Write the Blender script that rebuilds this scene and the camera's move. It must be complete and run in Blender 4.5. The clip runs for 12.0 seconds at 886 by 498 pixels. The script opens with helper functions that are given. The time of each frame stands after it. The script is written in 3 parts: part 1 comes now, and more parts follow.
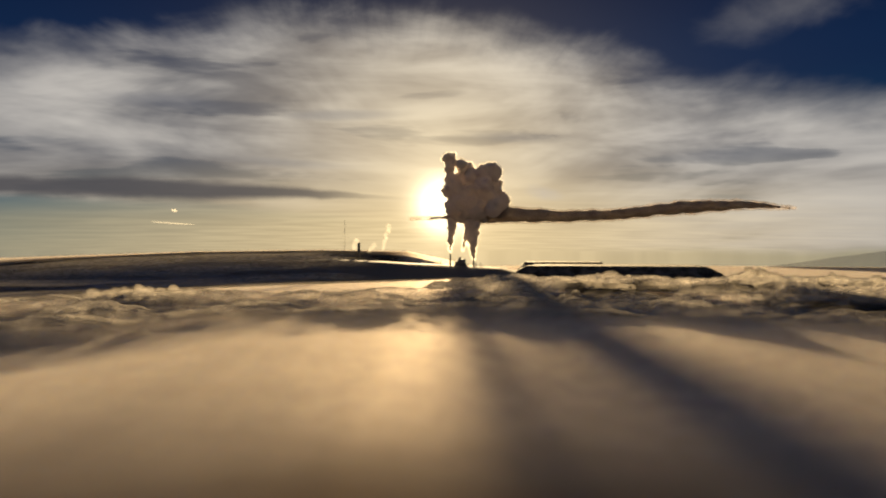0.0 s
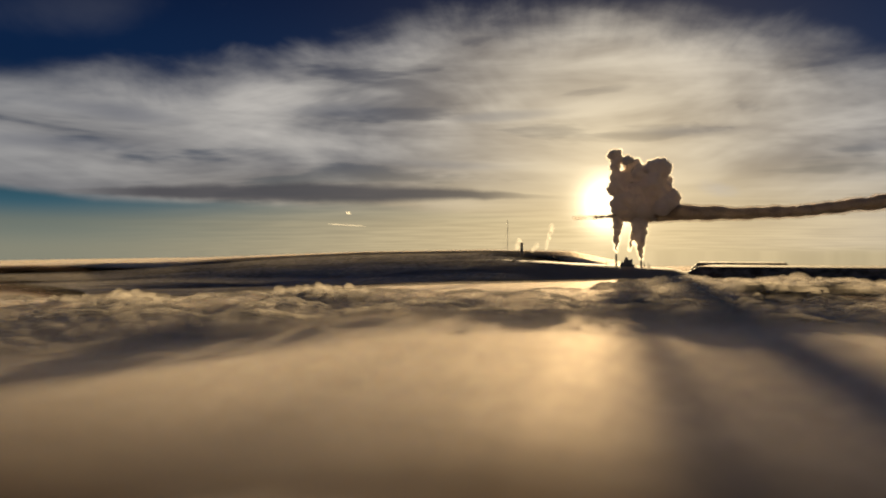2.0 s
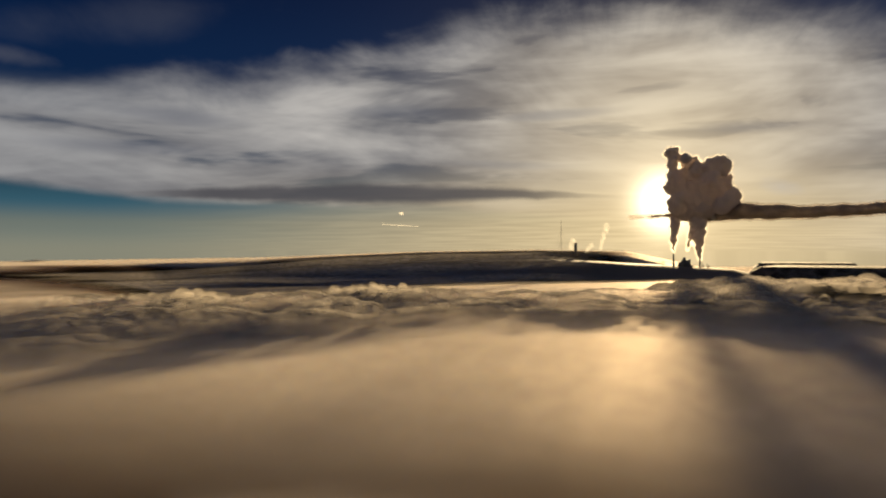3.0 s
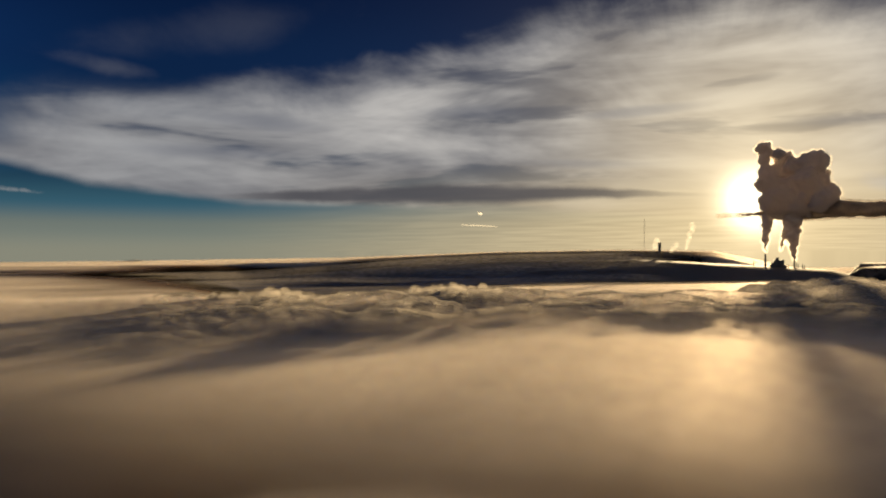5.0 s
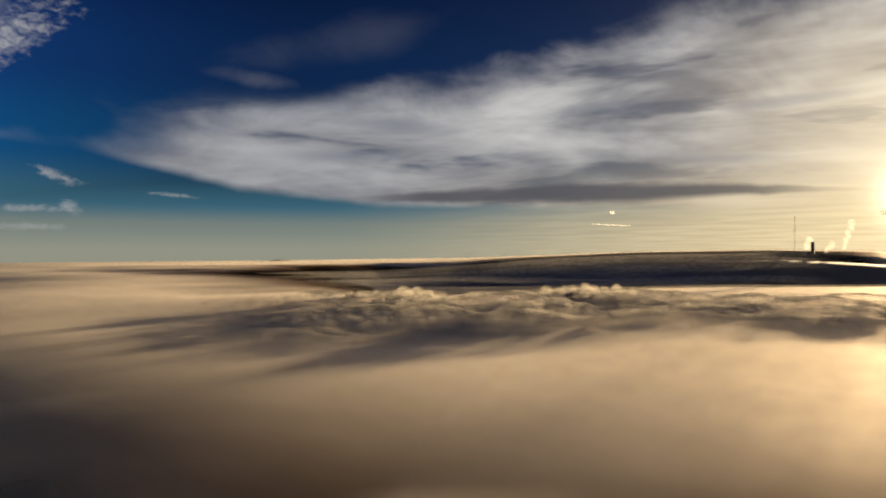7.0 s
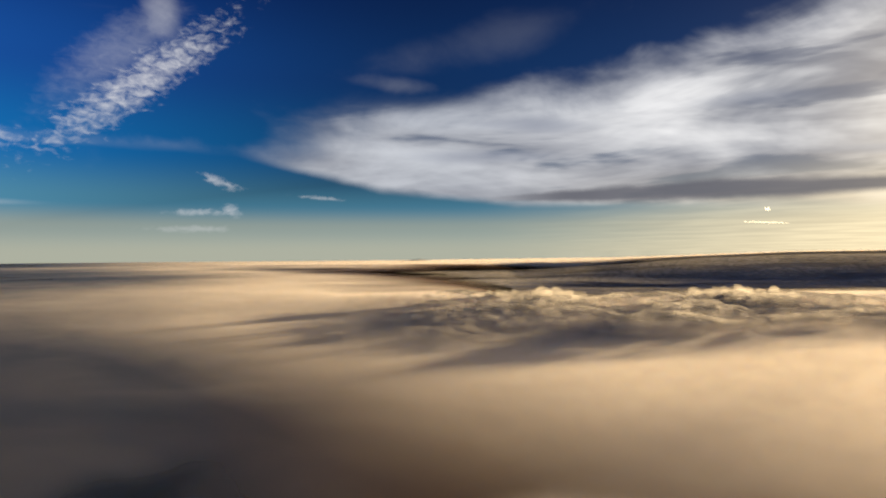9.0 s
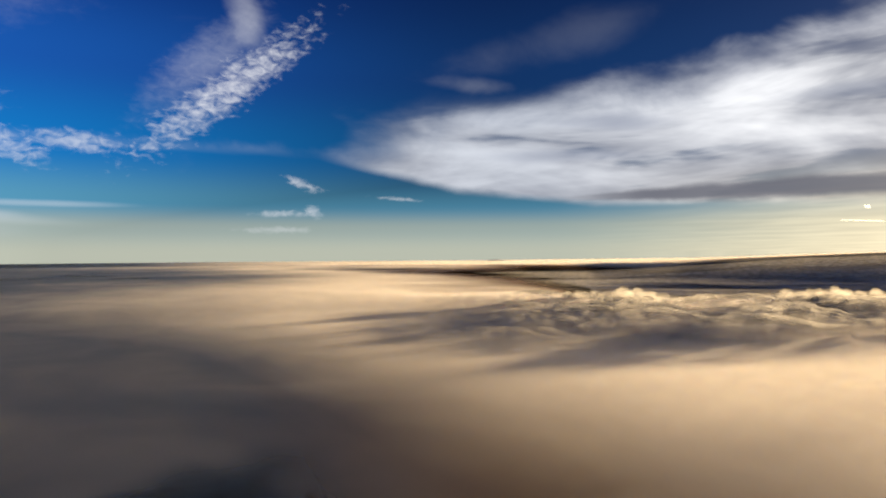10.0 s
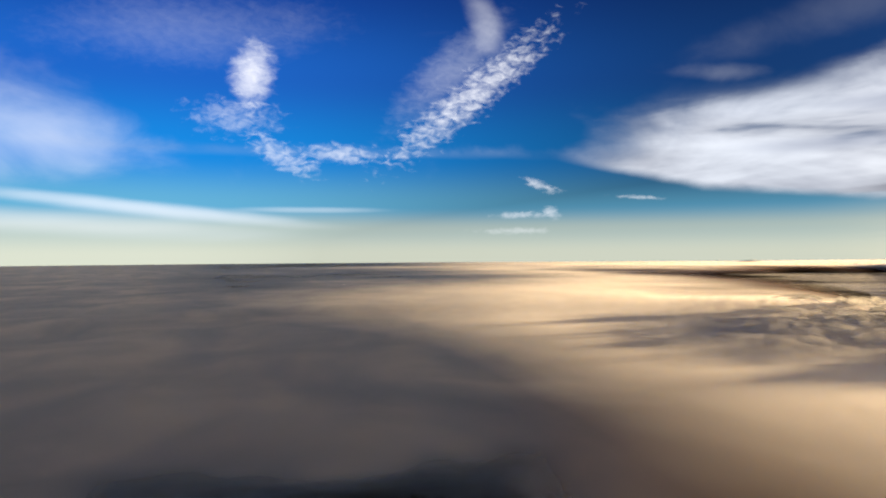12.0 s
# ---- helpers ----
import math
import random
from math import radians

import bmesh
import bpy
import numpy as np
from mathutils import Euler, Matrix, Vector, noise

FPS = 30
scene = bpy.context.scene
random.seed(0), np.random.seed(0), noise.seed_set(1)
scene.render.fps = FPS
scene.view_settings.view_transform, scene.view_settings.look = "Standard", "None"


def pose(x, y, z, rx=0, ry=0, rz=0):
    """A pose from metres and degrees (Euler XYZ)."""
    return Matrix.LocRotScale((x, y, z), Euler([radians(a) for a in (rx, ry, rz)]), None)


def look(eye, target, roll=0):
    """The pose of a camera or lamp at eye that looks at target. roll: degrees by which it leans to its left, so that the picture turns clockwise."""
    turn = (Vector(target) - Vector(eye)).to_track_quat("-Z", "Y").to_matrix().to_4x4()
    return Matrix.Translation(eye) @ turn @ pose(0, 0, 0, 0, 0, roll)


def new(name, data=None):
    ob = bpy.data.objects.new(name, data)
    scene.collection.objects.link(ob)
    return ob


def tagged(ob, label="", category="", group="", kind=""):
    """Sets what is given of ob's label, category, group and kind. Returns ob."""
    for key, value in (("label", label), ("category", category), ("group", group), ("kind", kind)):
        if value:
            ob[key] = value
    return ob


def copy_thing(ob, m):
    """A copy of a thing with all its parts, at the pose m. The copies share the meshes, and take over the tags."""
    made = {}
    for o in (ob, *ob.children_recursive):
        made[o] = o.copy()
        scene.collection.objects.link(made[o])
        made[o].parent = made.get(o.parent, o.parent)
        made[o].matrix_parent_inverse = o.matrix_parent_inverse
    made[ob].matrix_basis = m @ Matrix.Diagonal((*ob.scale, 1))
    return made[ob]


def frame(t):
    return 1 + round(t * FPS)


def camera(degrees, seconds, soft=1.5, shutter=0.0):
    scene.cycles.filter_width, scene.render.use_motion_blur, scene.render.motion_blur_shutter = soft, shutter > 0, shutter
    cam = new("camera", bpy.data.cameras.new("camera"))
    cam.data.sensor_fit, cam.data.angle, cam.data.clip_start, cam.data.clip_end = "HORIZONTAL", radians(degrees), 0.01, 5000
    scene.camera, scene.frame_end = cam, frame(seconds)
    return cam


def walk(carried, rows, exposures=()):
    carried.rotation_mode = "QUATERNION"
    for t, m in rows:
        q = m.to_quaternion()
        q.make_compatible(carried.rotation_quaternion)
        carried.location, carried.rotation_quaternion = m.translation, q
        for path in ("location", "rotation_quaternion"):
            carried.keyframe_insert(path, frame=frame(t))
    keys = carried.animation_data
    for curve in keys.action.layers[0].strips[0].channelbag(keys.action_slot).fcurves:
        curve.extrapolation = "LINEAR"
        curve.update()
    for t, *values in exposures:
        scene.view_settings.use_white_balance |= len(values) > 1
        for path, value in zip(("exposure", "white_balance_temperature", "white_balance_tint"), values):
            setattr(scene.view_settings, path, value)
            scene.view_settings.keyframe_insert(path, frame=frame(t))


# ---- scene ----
# The camera hovers 120 m over the plain and swings to its left, drifting a little.
cam = camera(66.0, 12.0, soft=2.0)
EYE_Z = 120.0
TURNS = [
    (0.0, 0.00, 0.19, -0.03), (0.5, 3.97, 0.19, -0.01), (1.0, 7.69, 0.18, 0.01), (1.5, 10.77, 0.20, 0.01),
    (2.0, 13.58, 0.19, 0.03), (2.5, 16.14, 0.19, 0.05), (3.0, 17.98, 0.20, 0.06), (5.0, 24.56, 0.23, 0.11),
    (5.5, 27.18, 0.24, 0.10), (6.0, 29.84, 0.24, 0.12), (6.5, 32.53, 0.26, 0.11), (7.0, 35.36, 0.26, 0.13),
    (9.0, 46.84, 0.27, 0.22), (9.5, 50.04, 0.29, 0.25), (10.0, 53.28, 0.31, 0.22), (10.5, 57.14, 0.32, 0.24),
    (11.0, 61.83, 0.37, 0.23), (11.5, 67.45, 0.40, 0.26), (12.0, 73.08, 0.43, 0.32),
]
walk(
    cam,
    [(t, pose(-1.2 * t, 0.2 * t, EYE_Z, 90 + pitch, roll, yaw)) for t, yaw, pitch, roll in TURNS],
    exposures=[(0.0, 2.38, 6450, 10), (2.5, 2.3, 6350, 10), (5.5, 2.4, 6200, 10), (7.0, 2.6, 6100, 10), (9.0, 3.2, 5900, 10), (10.5, 3.55, 5780, 10), (12.0, 3.8, 5780, 10)],
)


def at(bearing, rise, distance):
    """A place by bearing (degrees to the left of +Y), rise over the eye's level (degrees) and ground distance."""
    a = radians(bearing)
    return Vector((-math.sin(a) * distance, math.cos(a) * distance, EYE_Z + distance * math.tan(radians(rise))))


# ---- light ----
SUN_BEARING, SUN_RISE = -0.15, 3.85
sun_way = at(SUN_BEARING, SUN_RISE, 1.0) - Vector((0, 0, EYE_Z))
sun_way.normalize()
sun = new("sun", bpy.data.lights.new("sun", "SUN"))
sun.data.energy, sun.data.angle, sun.data.color = 5.0, radians(1.5), (1.0, 0.71, 0.36)
sun.matrix_world = look(Vector((0, 0, 800)) + sun_way * 500, (0, 0, 800))


class Nodes:
    """Short hand for node trees: each call adds a node and returns its output."""

    def __init__(self, tree):
        self.tree = tree
        tree.nodes.clear()

    def add(self, kind, **settings):
        node = self.tree.nodes.new(kind)
        for key, value in settings.items():
            setattr(node, key, value)
        return node

    def wire(self, source, socket):
        if isinstance(source, bpy.types.NodeSocket):
            self.tree.links.new(source, socket)
        else:
            socket.default_value = source

    def math(self, operation, a, b=0.0, c=0.0, clamp=False):
        node = self.add("ShaderNodeMath", operation=operation, use_clamp=clamp)
        for source, socket in zip((a, b, c), node.inputs):
            self.wire(source, socket)
        return node.outputs[0]

    def vmath(self, operation, a, b=(0, 0, 0), out=0):
        node = self.add("ShaderNodeVectorMath", operation=operation)
        self.wire(a, node.inputs[0])
        self.wire(b, node.inputs[1])
        return node.outputs[out]

    def step(self, x, low, high, to_low=0.0, to_high=1.0):
        node = self.add("ShaderNodeMapRange", interpolation_type="SMOOTHSTEP")
        for source, socket in zip((x, low, high, to_low, to_high), node.inputs):
            self.wire(source, socket)
        return node.outputs[0]

    def noise(self, vector, scale, detail=4.0, rough=0.5, warp=0.0):
        node = self.add("ShaderNodeTexNoise")
        self.wire(vector, node.inputs["Vector"])
        node.inputs["Scale"].default_value, node.inputs["Detail"].default_value = scale, detail
        node.inputs["Roughness"].default_value, node.inputs["Distortion"].default_value = rough, warp
        return node.outputs[0]

    def mix(self, factor, a, b, blend="MIX"):
        node = self.add("ShaderNodeMix", data_type="RGBA", blend_type=blend)
        self.wire(factor, node.inputs[0])
        for source, socket in ((a, node.inputs[6]), (b, node.inputs[7])):
            self.wire((*source, 1.0) if isinstance(source, tuple) and len(source) == 3 else source, socket)
        return node.outputs[2]

    def ramp(self, x, stops, smooth="EASE"):
        node = self.add("ShaderNodeValToRGB")
        node.color_ramp.interpolation = smooth
        points = node.color_ramp.elements
        while len(points) < len(stops):
            points.new(0.5)
        for point, (where, colour) in zip(points, stops):
            point.position = where
            point.color = (*colour, 1.0) if isinstance(colour, tuple) else (colour, colour, colour, 1.0)
        self.wire(x, node.inputs[0])
        return node.outputs[0]

    def xyz(self, x, y, z):
        node = self.add("ShaderNodeCombineXYZ")
        for source, socket in zip((x, y, z), node.inputs):
            self.wire(source, socket)
        return node.outputs[0]

    def split(self, vector):
        node = self.add("ShaderNodeSeparateXYZ")
        self.wire(vector, node.inputs[0])
        return node.outputs


def make_world():
    """Winter evening sky: clear blue overhead and to the left, a sheet of high cloud over the low sun."""
    world = bpy.data.worlds.new("sky")
    scene.world = world
    world.use_nodes = True
    n = Nodes(world.node_tree)
    way = n.vmath("NORMALIZE", n.add("ShaderNodeTexCoord").outputs["Generated"])
    x, y, z = n.split(way)
    bearing = n.math("MULTIPLY", n.math("ARCTAN2", n.math("MULTIPLY", x, -1.0), y), 180 / math.pi)
    rise = n.math("MULTIPLY", n.math("ARCSINE", z), 180 / math.pi)
    away = n.math("MULTIPLY", n.math("ARCCOSINE", n.vmath("DOT_PRODUCT", way, tuple(sun_way), out=1)), 180 / math.pi)

    # clear air
    sky = n.add("ShaderNodeTexSky", sky_type="NISHITA", sun_disc=False, sun_elevation=radians(SUN_RISE),
                sun_rotation=radians(-SUN_BEARING), altitude=200.0, air_density=1.0, dust_density=1.2, ozone_density=3.0)
    lifted = n.xyz(x, y, n.math("MAXIMUM", n.math("ADD", z, 0.012), 0.004))
    n.wire(lifted, sky.inputs[0])
    base = n.vmath("MULTIPLY", sky.outputs[0], (0.055, 0.075, 0.11))
    # the high air darkens to a deep blue
    deep = n.ramp(n.math("DIVIDE", rise, 40.0, clamp=True),
                  [(0.0, (0.46, 0.45, 0.33)), (0.05, (0.33, 0.37, 0.31)), (0.10, (0.09, 0.26, 0.36)), (0.20, (0.012, 0.15, 0.40)),
                   (0.36, (0.012, 0.075, 0.30)), (0.55, (0.006, 0.03, 0.17)), (1.0, (0.004, 0.018, 0.09))])
    sideways = n.step(n.math("ABSOLUTE", n.math("SUBTRACT", bearing, SUN_BEARING)), 46.0, 98.0, 0.15, 0.68)
    sideways = n.math("MAXIMUM", sideways, n.step(rise, 0.5, 9.0, 0.58, 0.0))
    deep = n.vmath("MULTIPLY", deep, n.xyz(sideways, sideways, sideways))
    clear = n.mix(0.94, base, deep)

    # streaky coordinates on a flat cloud ceiling
    drop = n.math("ADD", n.math("MAXIMUM", z, 0.0), 0.035)
    plane = n.xyz(n.math("DIVIDE", x, drop), n.math("DIVIDE", y, drop), 0.0)
    streaks = n.noise(n.vmath("MULTIPLY", plane, (0.55, 1.0, 1.0)), 1.1, 4.0, 0.5, 0.2)
    fine = n.noise(n.vmath("MULTIPLY", n.xyz(bearing, rise, 0.0), (0.03, 0.17, 1.0)), 1.5, 4.0, 0.5, 0.45)
    ragged = n.noise(n.vmath("MULTIPLY", n.xyz(bearing, rise, 0.0), (0.09, 0.16, 1.0)), 1.3, 5.0, 0.55, 0.3)

    grain = n.noise(n.vmath("MULTIPLY", n.xyz(bearing, rise, 3.0), (0.06, 0.26, 1.0)), 1.0, 4.0, 0.5, 1.0)
    # feathers that fan out from the sun
    fan = n.math("ARCTAN2", n.math("SUBTRACT", rise, 2.0), n.math("SUBTRACT", bearing, 4.0))
    feather = n.noise(n.xyz(n.math("MULTIPLY", fan, 6.0), n.math("MULTIPLY", away, 0.06), 0.0), 1.0, 5.0, 0.6, 0.3)

    # edges of the cloud sheet by bearing (-60 to 80 degrees)
    along = n.math("DIVIDE", n.math("ADD", bearing, 60.0), 140.0, clamp=True)
    top = n.ramp(along, [(0.0, 0.36), (0.19, 0.36), (0.28, 0.44), (0.37, 0.57), (0.43, 0.64), (0.55, 0.62), (0.66, 0.47),
                         (0.74, 0.43), (0.82, 0.38), (0.885, 0.25)], "LINEAR")
    top = n.math("MULTIPLY", top, 30.0)
    low = n.ramp(along, [(0.0, 0.0), (0.40, 0.0), (0.46, 0.08), (0.55, 0.12), (0.64, 0.125), (0.72, 0.13), (0.80, 0.17), (0.885, 0.27)], "LINEAR")
    low = n.math("MULTIPLY", low, 30.0)
    wobble = n.math("MULTIPLY", n.math("SUBTRACT", ragged, 0.5), 5.0)
    crown = n.math("ADD", wobble, n.math("MULTIPLY", n.math("SUBTRACT", feather, 0.5), 2.0))
    under = n.step(n.math("SUBTRACT", n.math("ADD", top, crown), rise), -1.6, 3.4)
    over = n.step(n.math("SUBTRACT", rise, n.math("ADD", low, n.math("MULTIPLY", wobble, 0.22))), -0.4, 0.55)
    sheet = n.math("MULTIPLY", under, over)
    thick = n.step(n.math("ADD", n.math("MULTIPLY", streaks, 0.5), n.math("MULTIPLY", fine, 0.5)), 0.36, 0.62)
    gap = n.step(bearing, 20.0, 34.0, 0.62, 0.3)
    body = n.math("ADD", n.math("MULTIPLY", thick, 0.6), n.math("MULTIPLY", n.step(grain, 0.36, 0.62), 0.4))
    cover = n.math("MULTIPLY", sheet, n.math("MINIMUM", n.math("ADD", gap, n.math("MULTIPLY", n.step(body, 0.05, 0.5), 0.67)), 0.97))

    # light that the cloud lets through: brightest round the sun
    glow = n.math("POWER", 2.718, n.math("MULTIPLY", away, -1 / 5.5))
    halo = n.math("POWER", 2.718, n.math("MULTIPLY", n.math("MULTIPLY", away, away), -1 / 3.6))
    veil = n.mix(n.step(away, 22.0, 50.0), n.mix(n.step(away, 0.0, 22.0), (0.80, 0.67, 0.46), (0.64, 0.595, 0.535)), (0.38, 0.37, 0.36))
    shade = n.mix(n.step(away, 2.0, 24.0), (0.38, 0.31, 0.23), (0.15, 0.148, 0.158))
    lumps = n.noise(n.vmath("MULTIPLY", n.xyz(bearing, rise, 0.0), (0.05, 0.13, 1.0)), 1.0, 5.0, 0.55, 0.7)
    cloud = n.mix(n.step(n.math("ADD", n.math("MULTIPLY", fine, 0.4), n.math("ADD", n.math("MULTIPLY", grain, 0.2), n.math("MULTIPLY", lumps, 0.4))), 0.38, 0.62), shade, veil)

    # one long dark roll under the sheet
    roll_mid = n.math("ADD", 4.8, n.math("MULTIPLY", n.math("POWER", n.math("DIVIDE", n.math("SUBTRACT", bearing, 22.0), 18.0), 2.0), -0.3))
    roll_half = n.step(n.math("ABSOLUTE", n.math("SUBTRACT", bearing, 24.0)), 4.0, 20.0, 1.0, 0.25)
    roll_off = n.math("DIVIDE", n.math("ABSOLUTE", n.math("SUBTRACT", n.math("ADD", rise, n.math("MULTIPLY", wobble, 0.2)), roll_mid)), roll_half)
    roll_on = n.math("MULTIPLY", n.step(n.math("ADD", roll_off, n.math("MULTIPLY", n.math("SUBTRACT", fine, 0.5), 1.2)), 0.2, 1.0, 1.0, 0.0),
                     n.math("MULTIPLY", n.step(bearing, 2.0, 12.0), n.step(bearing, 36.0, 45.0, 1.0, 0.0)))
    painted = n.mix(cover, clear, cloud)

    # the hazy glow under the sheet, towards the sun
    haze = n.math("MULTIPLY", n.step(rise, 1.0, 8.0, 1.0, 0.0), n.step(away, 3.0, 46.0, 0.95, 0.0))
    painted = n.mix(haze, painted, n.mix(n.step(streaks, 0.25, 0.75), (0.56, 0.43, 0.24), (0.76, 0.59, 0.33)))
    painted = n.mix(n.math("MULTIPLY", roll_on, 0.9), painted, (0.075, 0.072, 0.08))

    # small broken clouds in the clear part
    lace = n.noise(n.vmath("MULTIPLY", n.xyz(bearing, rise, 0.0), (0.5, 0.9, 1.0)), 2.0, 6.0, 0.6, 0.5)

    puffy = n.math("ADD", n.math("MULTIPLY", lace, 0.45), n.math("MULTIPLY", ragged, 0.55))

    def patch(middle, size, tilt, strength, low_cut=0.45, high_cut=0.62, grain=lace):
        c, s = math.cos(radians(tilt)), math.sin(radians(tilt))
        da, de = n.math("SUBTRACT", bearing, middle[0]), n.math("SUBTRACT", rise, middle[1])
        u = n.math("DIVIDE", n.math("ADD", n.math("MULTIPLY", da, c), n.math("MULTIPLY", de, s)), size[0])
        v = n.math("DIVIDE", n.math("SUBTRACT", n.math("MULTIPLY", de, c), n.math("MULTIPLY", da, s)), size[1])
        off = n.math("SQRT", n.math("ADD", n.math("MULTIPLY", u, u), n.math("MULTIPLY", v, v)))
        inside = n.step(off, 0.0, 1.35, 0.30, -0.42)
        return n.math("MULTIPLY", n.step(n.math("ADD", grain, inside), low_cut, high_cut), strength)

    patches = [
        patch((70.6, 13.0), (16.0, 3.0), -38.0, 0.75, 0.48, 1.06),
        patch((72.5, 14.8), (13.0, 3.6), -40.0, 0.28, 0.46, 1.2, puffy),
        patch((69.5, 18.8), (2.2, 5.0), -24.0, 0.4, 0.4, 1.15, ragged),
        patch((88.6, 14.0), (3.2, 5.0), 8.0, 0.85, 0.44, 1.0, puffy),
        patch((90.0, 11.0), (7.0, 3.0), 0.0, 0.3, 0.5, 1.0),
        patch((86.2, 8.0), (6.0, 2.0), 28.0, 0.5, 0.5, 0.98),
        patch((81.5, 8.3), (6.0, 1.5), 4.0, 0.5, 0.46, 1.0),
        patch((64.8, 5.6), (3.0, 0.8), 18.0, 0.5, 0.5, 0.92),
        patch((66.5, 3.2), (5.0, 0.6), 0.0, 0.4, 0.5, 0.95),
        patch((64.0, 3.4), (1.6, 1.0), 30.0, 0.4, 0.5, 0.95),
        patch((67.0, 1.9), (6.0, 0.6), 0.0, 0.25, 0.5, 0.95),
        patch((57.0, 4.5), (4.0, 0.35), 4.0, 0.4, 0.5, 0.95),
        patch((104.0, 9.6), (10.0, 5.0), 14.0, 0.38, 0.2, 1.0, ragged),
        patch((99.0, 3.9), (22.0, 0.9), 5.5, 0.6, 0.25, 0.95, fine),
        patch((102.0, 2.4), (24.0, 1.4), 3.0, 0.35, 0.25, 1.05, fine),
        patch((84.0, 3.7), (9.0, 0.4), 0.0, 0.3, 0.32, 0.95, fine),
        patch((50.0, 13.7), (6.5, 1.2), 6.0, 0.15, 0.42, 1.05, ragged),
        patch((44.0, 17.0), (14.0, 3.0), -10.0, 0.06, 0.35, 1.0, ragged),
        patch((93.0, 17.5), (15.0, 4.0), -6.0, 0.14, 0.3, 1.15, puffy),
        patch((-8.3, 4.9), (2.6, 1.0), 12.0, 0.5, 0.35, 0.95, puffy),
        patch((-26.0, 17.5), (9.0, 3.0), -8.0, 0.25, 0.35, 1.0, ragged),
    ]
    for p in patches:
        painted = n.mix(p, painted, (0.46, 0.43, 0.40))
    # flat grey bands under the sheet
    bands = [
        patch((-6.5, 9.4), (7.5, 0.8), 1.0, 0.5, 0.3, 0.9, fine),
        patch((22.0, 11.5), (7.0, 1.0), -2.0, 0.5, 0.3, 0.9, fine),
        patch((8.5, 11.2), (7.0, 0.7), -2.0, 0.45, 0.3, 0.9, fine),
        patch((39.0, 10.4), (7.0, 1.1), 2.0, 0.7, 0.3, 0.9, fine),
        patch((43.0, 8.0), (9.0, 1.0), 0.0, 0.55, 0.3, 0.9, fine),
        patch((-23.0, 7.4), (9.0, 1.0), 2.0, 0.4, 0.3, 0.9, fine),
        patch((13.0, 7.2), (9.0, 0.7), 2.0, 0.4, 0.3, 0.9, fine),
    ]
    for p in bands:
        painted = n.mix(p, painted, (0.15, 0.155, 0.18))

    # unseen sky tinted to fill the shade: brown cloud added overhead sunward, deep blue opposite
    overhead = n.step(rise, 24.0, 40.0)
    behind = n.math("MULTIPLY", n.step(n.math("ABSOLUTE", n.math("SUBTRACT", bearing, 35.0)), 85.0, 120.0), n.step(rise, 2.0, 9.0))
    clearing = n.step(n.math("ABSOLUTE", n.math("SUBTRACT", bearing, SUN_BEARING)), 25.0, 75.0)
    painted = n.mix(behind, painted, (0.05, 0.055, 0.07))
    painted = n.mix(overhead, painted, n.mix(clearing, (0.13, 0.088, 0.062), (0.03, 0.05, 0.09)))

    glow_rgb = n.xyz(n.math("MULTIPLY", glow, 0.55), n.math("MULTIPLY", glow, 0.40), n.math("MULTIPLY", glow, 0.18))
    halo_rgb = n.xyz(n.math("MULTIPLY", halo, 3.2), n.math("MULTIPLY", halo, 2.7), n.math("MULTIPLY", halo, 1.8))
    total = n.vmath("ADD", painted, n.vmath("ADD", glow_rgb, halo_rgb))
    back = n.add("ShaderNodeBackground")
    n.wire(total, back.inputs[0])
    back.inputs[1].default_value = 0.19
    out = n.add("ShaderNodeOutputWorld")
    n.tree.links.new(back.outputs[0], out.inputs[0])


make_world()


# ---- materials ----
def material(name, fill):
    m = bpy.data.materials.new(name)
    m.use_nodes = True
    n = Nodes(m.node_tree)
    out = n.add("ShaderNodeOutputMaterial")
    n.tree.links.new(fill(n), out.inputs[0])
    return m


def blend(n, factor, a, b):
    node = n.add("ShaderNodeMixShader")
    n.wire(factor, node.inputs[0])
    n.tree.links.new(a, node.inputs[1])
    n.tree.links.new(b, node.inputs[2])
    return node.outputs[0]


def bsdf(n, kind, colour, **values):
    node = n.add(kind)
    n.wire((*colour, 1.0) if isinstance(colour, tuple) else colour, node.inputs["Color"])
    for key, value in values.items():
        n.wire(value, node.inputs[key.capitalize()])
    return node.outputs[0]


def place_of(n):
    return n.add("ShaderNodeNewGeometry").outputs["Position"]


def fog_cover(n, most):
    """How much of the light the fog stops, from its cover, with some unevenness."""
    wide = n.noise(n.vmath("MULTIPLY", place_of(n), (1.0, 1.6, 1.0)), 1 / 140.0, 4.0, 0.5, 0.6)
    d = n.add("ShaderNodeAttribute", attribute_name="cover").outputs["Fac"]
    uneven = n.step(n.math("ADD", d, n.math("MULTIPLY", n.math("SUBTRACT", wide, 0.5), 0.12)), 0.12, 0.95, 0.0, most)
    return n.math("MULTIPLY", uneven, n.step(d, 0.0, 0.15))


def upward(n, share=0.75):
    """Fog has no skin: the light on it hardly follows the lean of its surface."""
    lean = n.add("ShaderNodeNewGeometry").outputs["Normal"]
    lean = n.vmath("MULTIPLY", lean, (1 - share, 1 - share, 1 - share))
    return n.vmath("NORMALIZE", n.vmath("ADD", lean, (0, 0, share)))


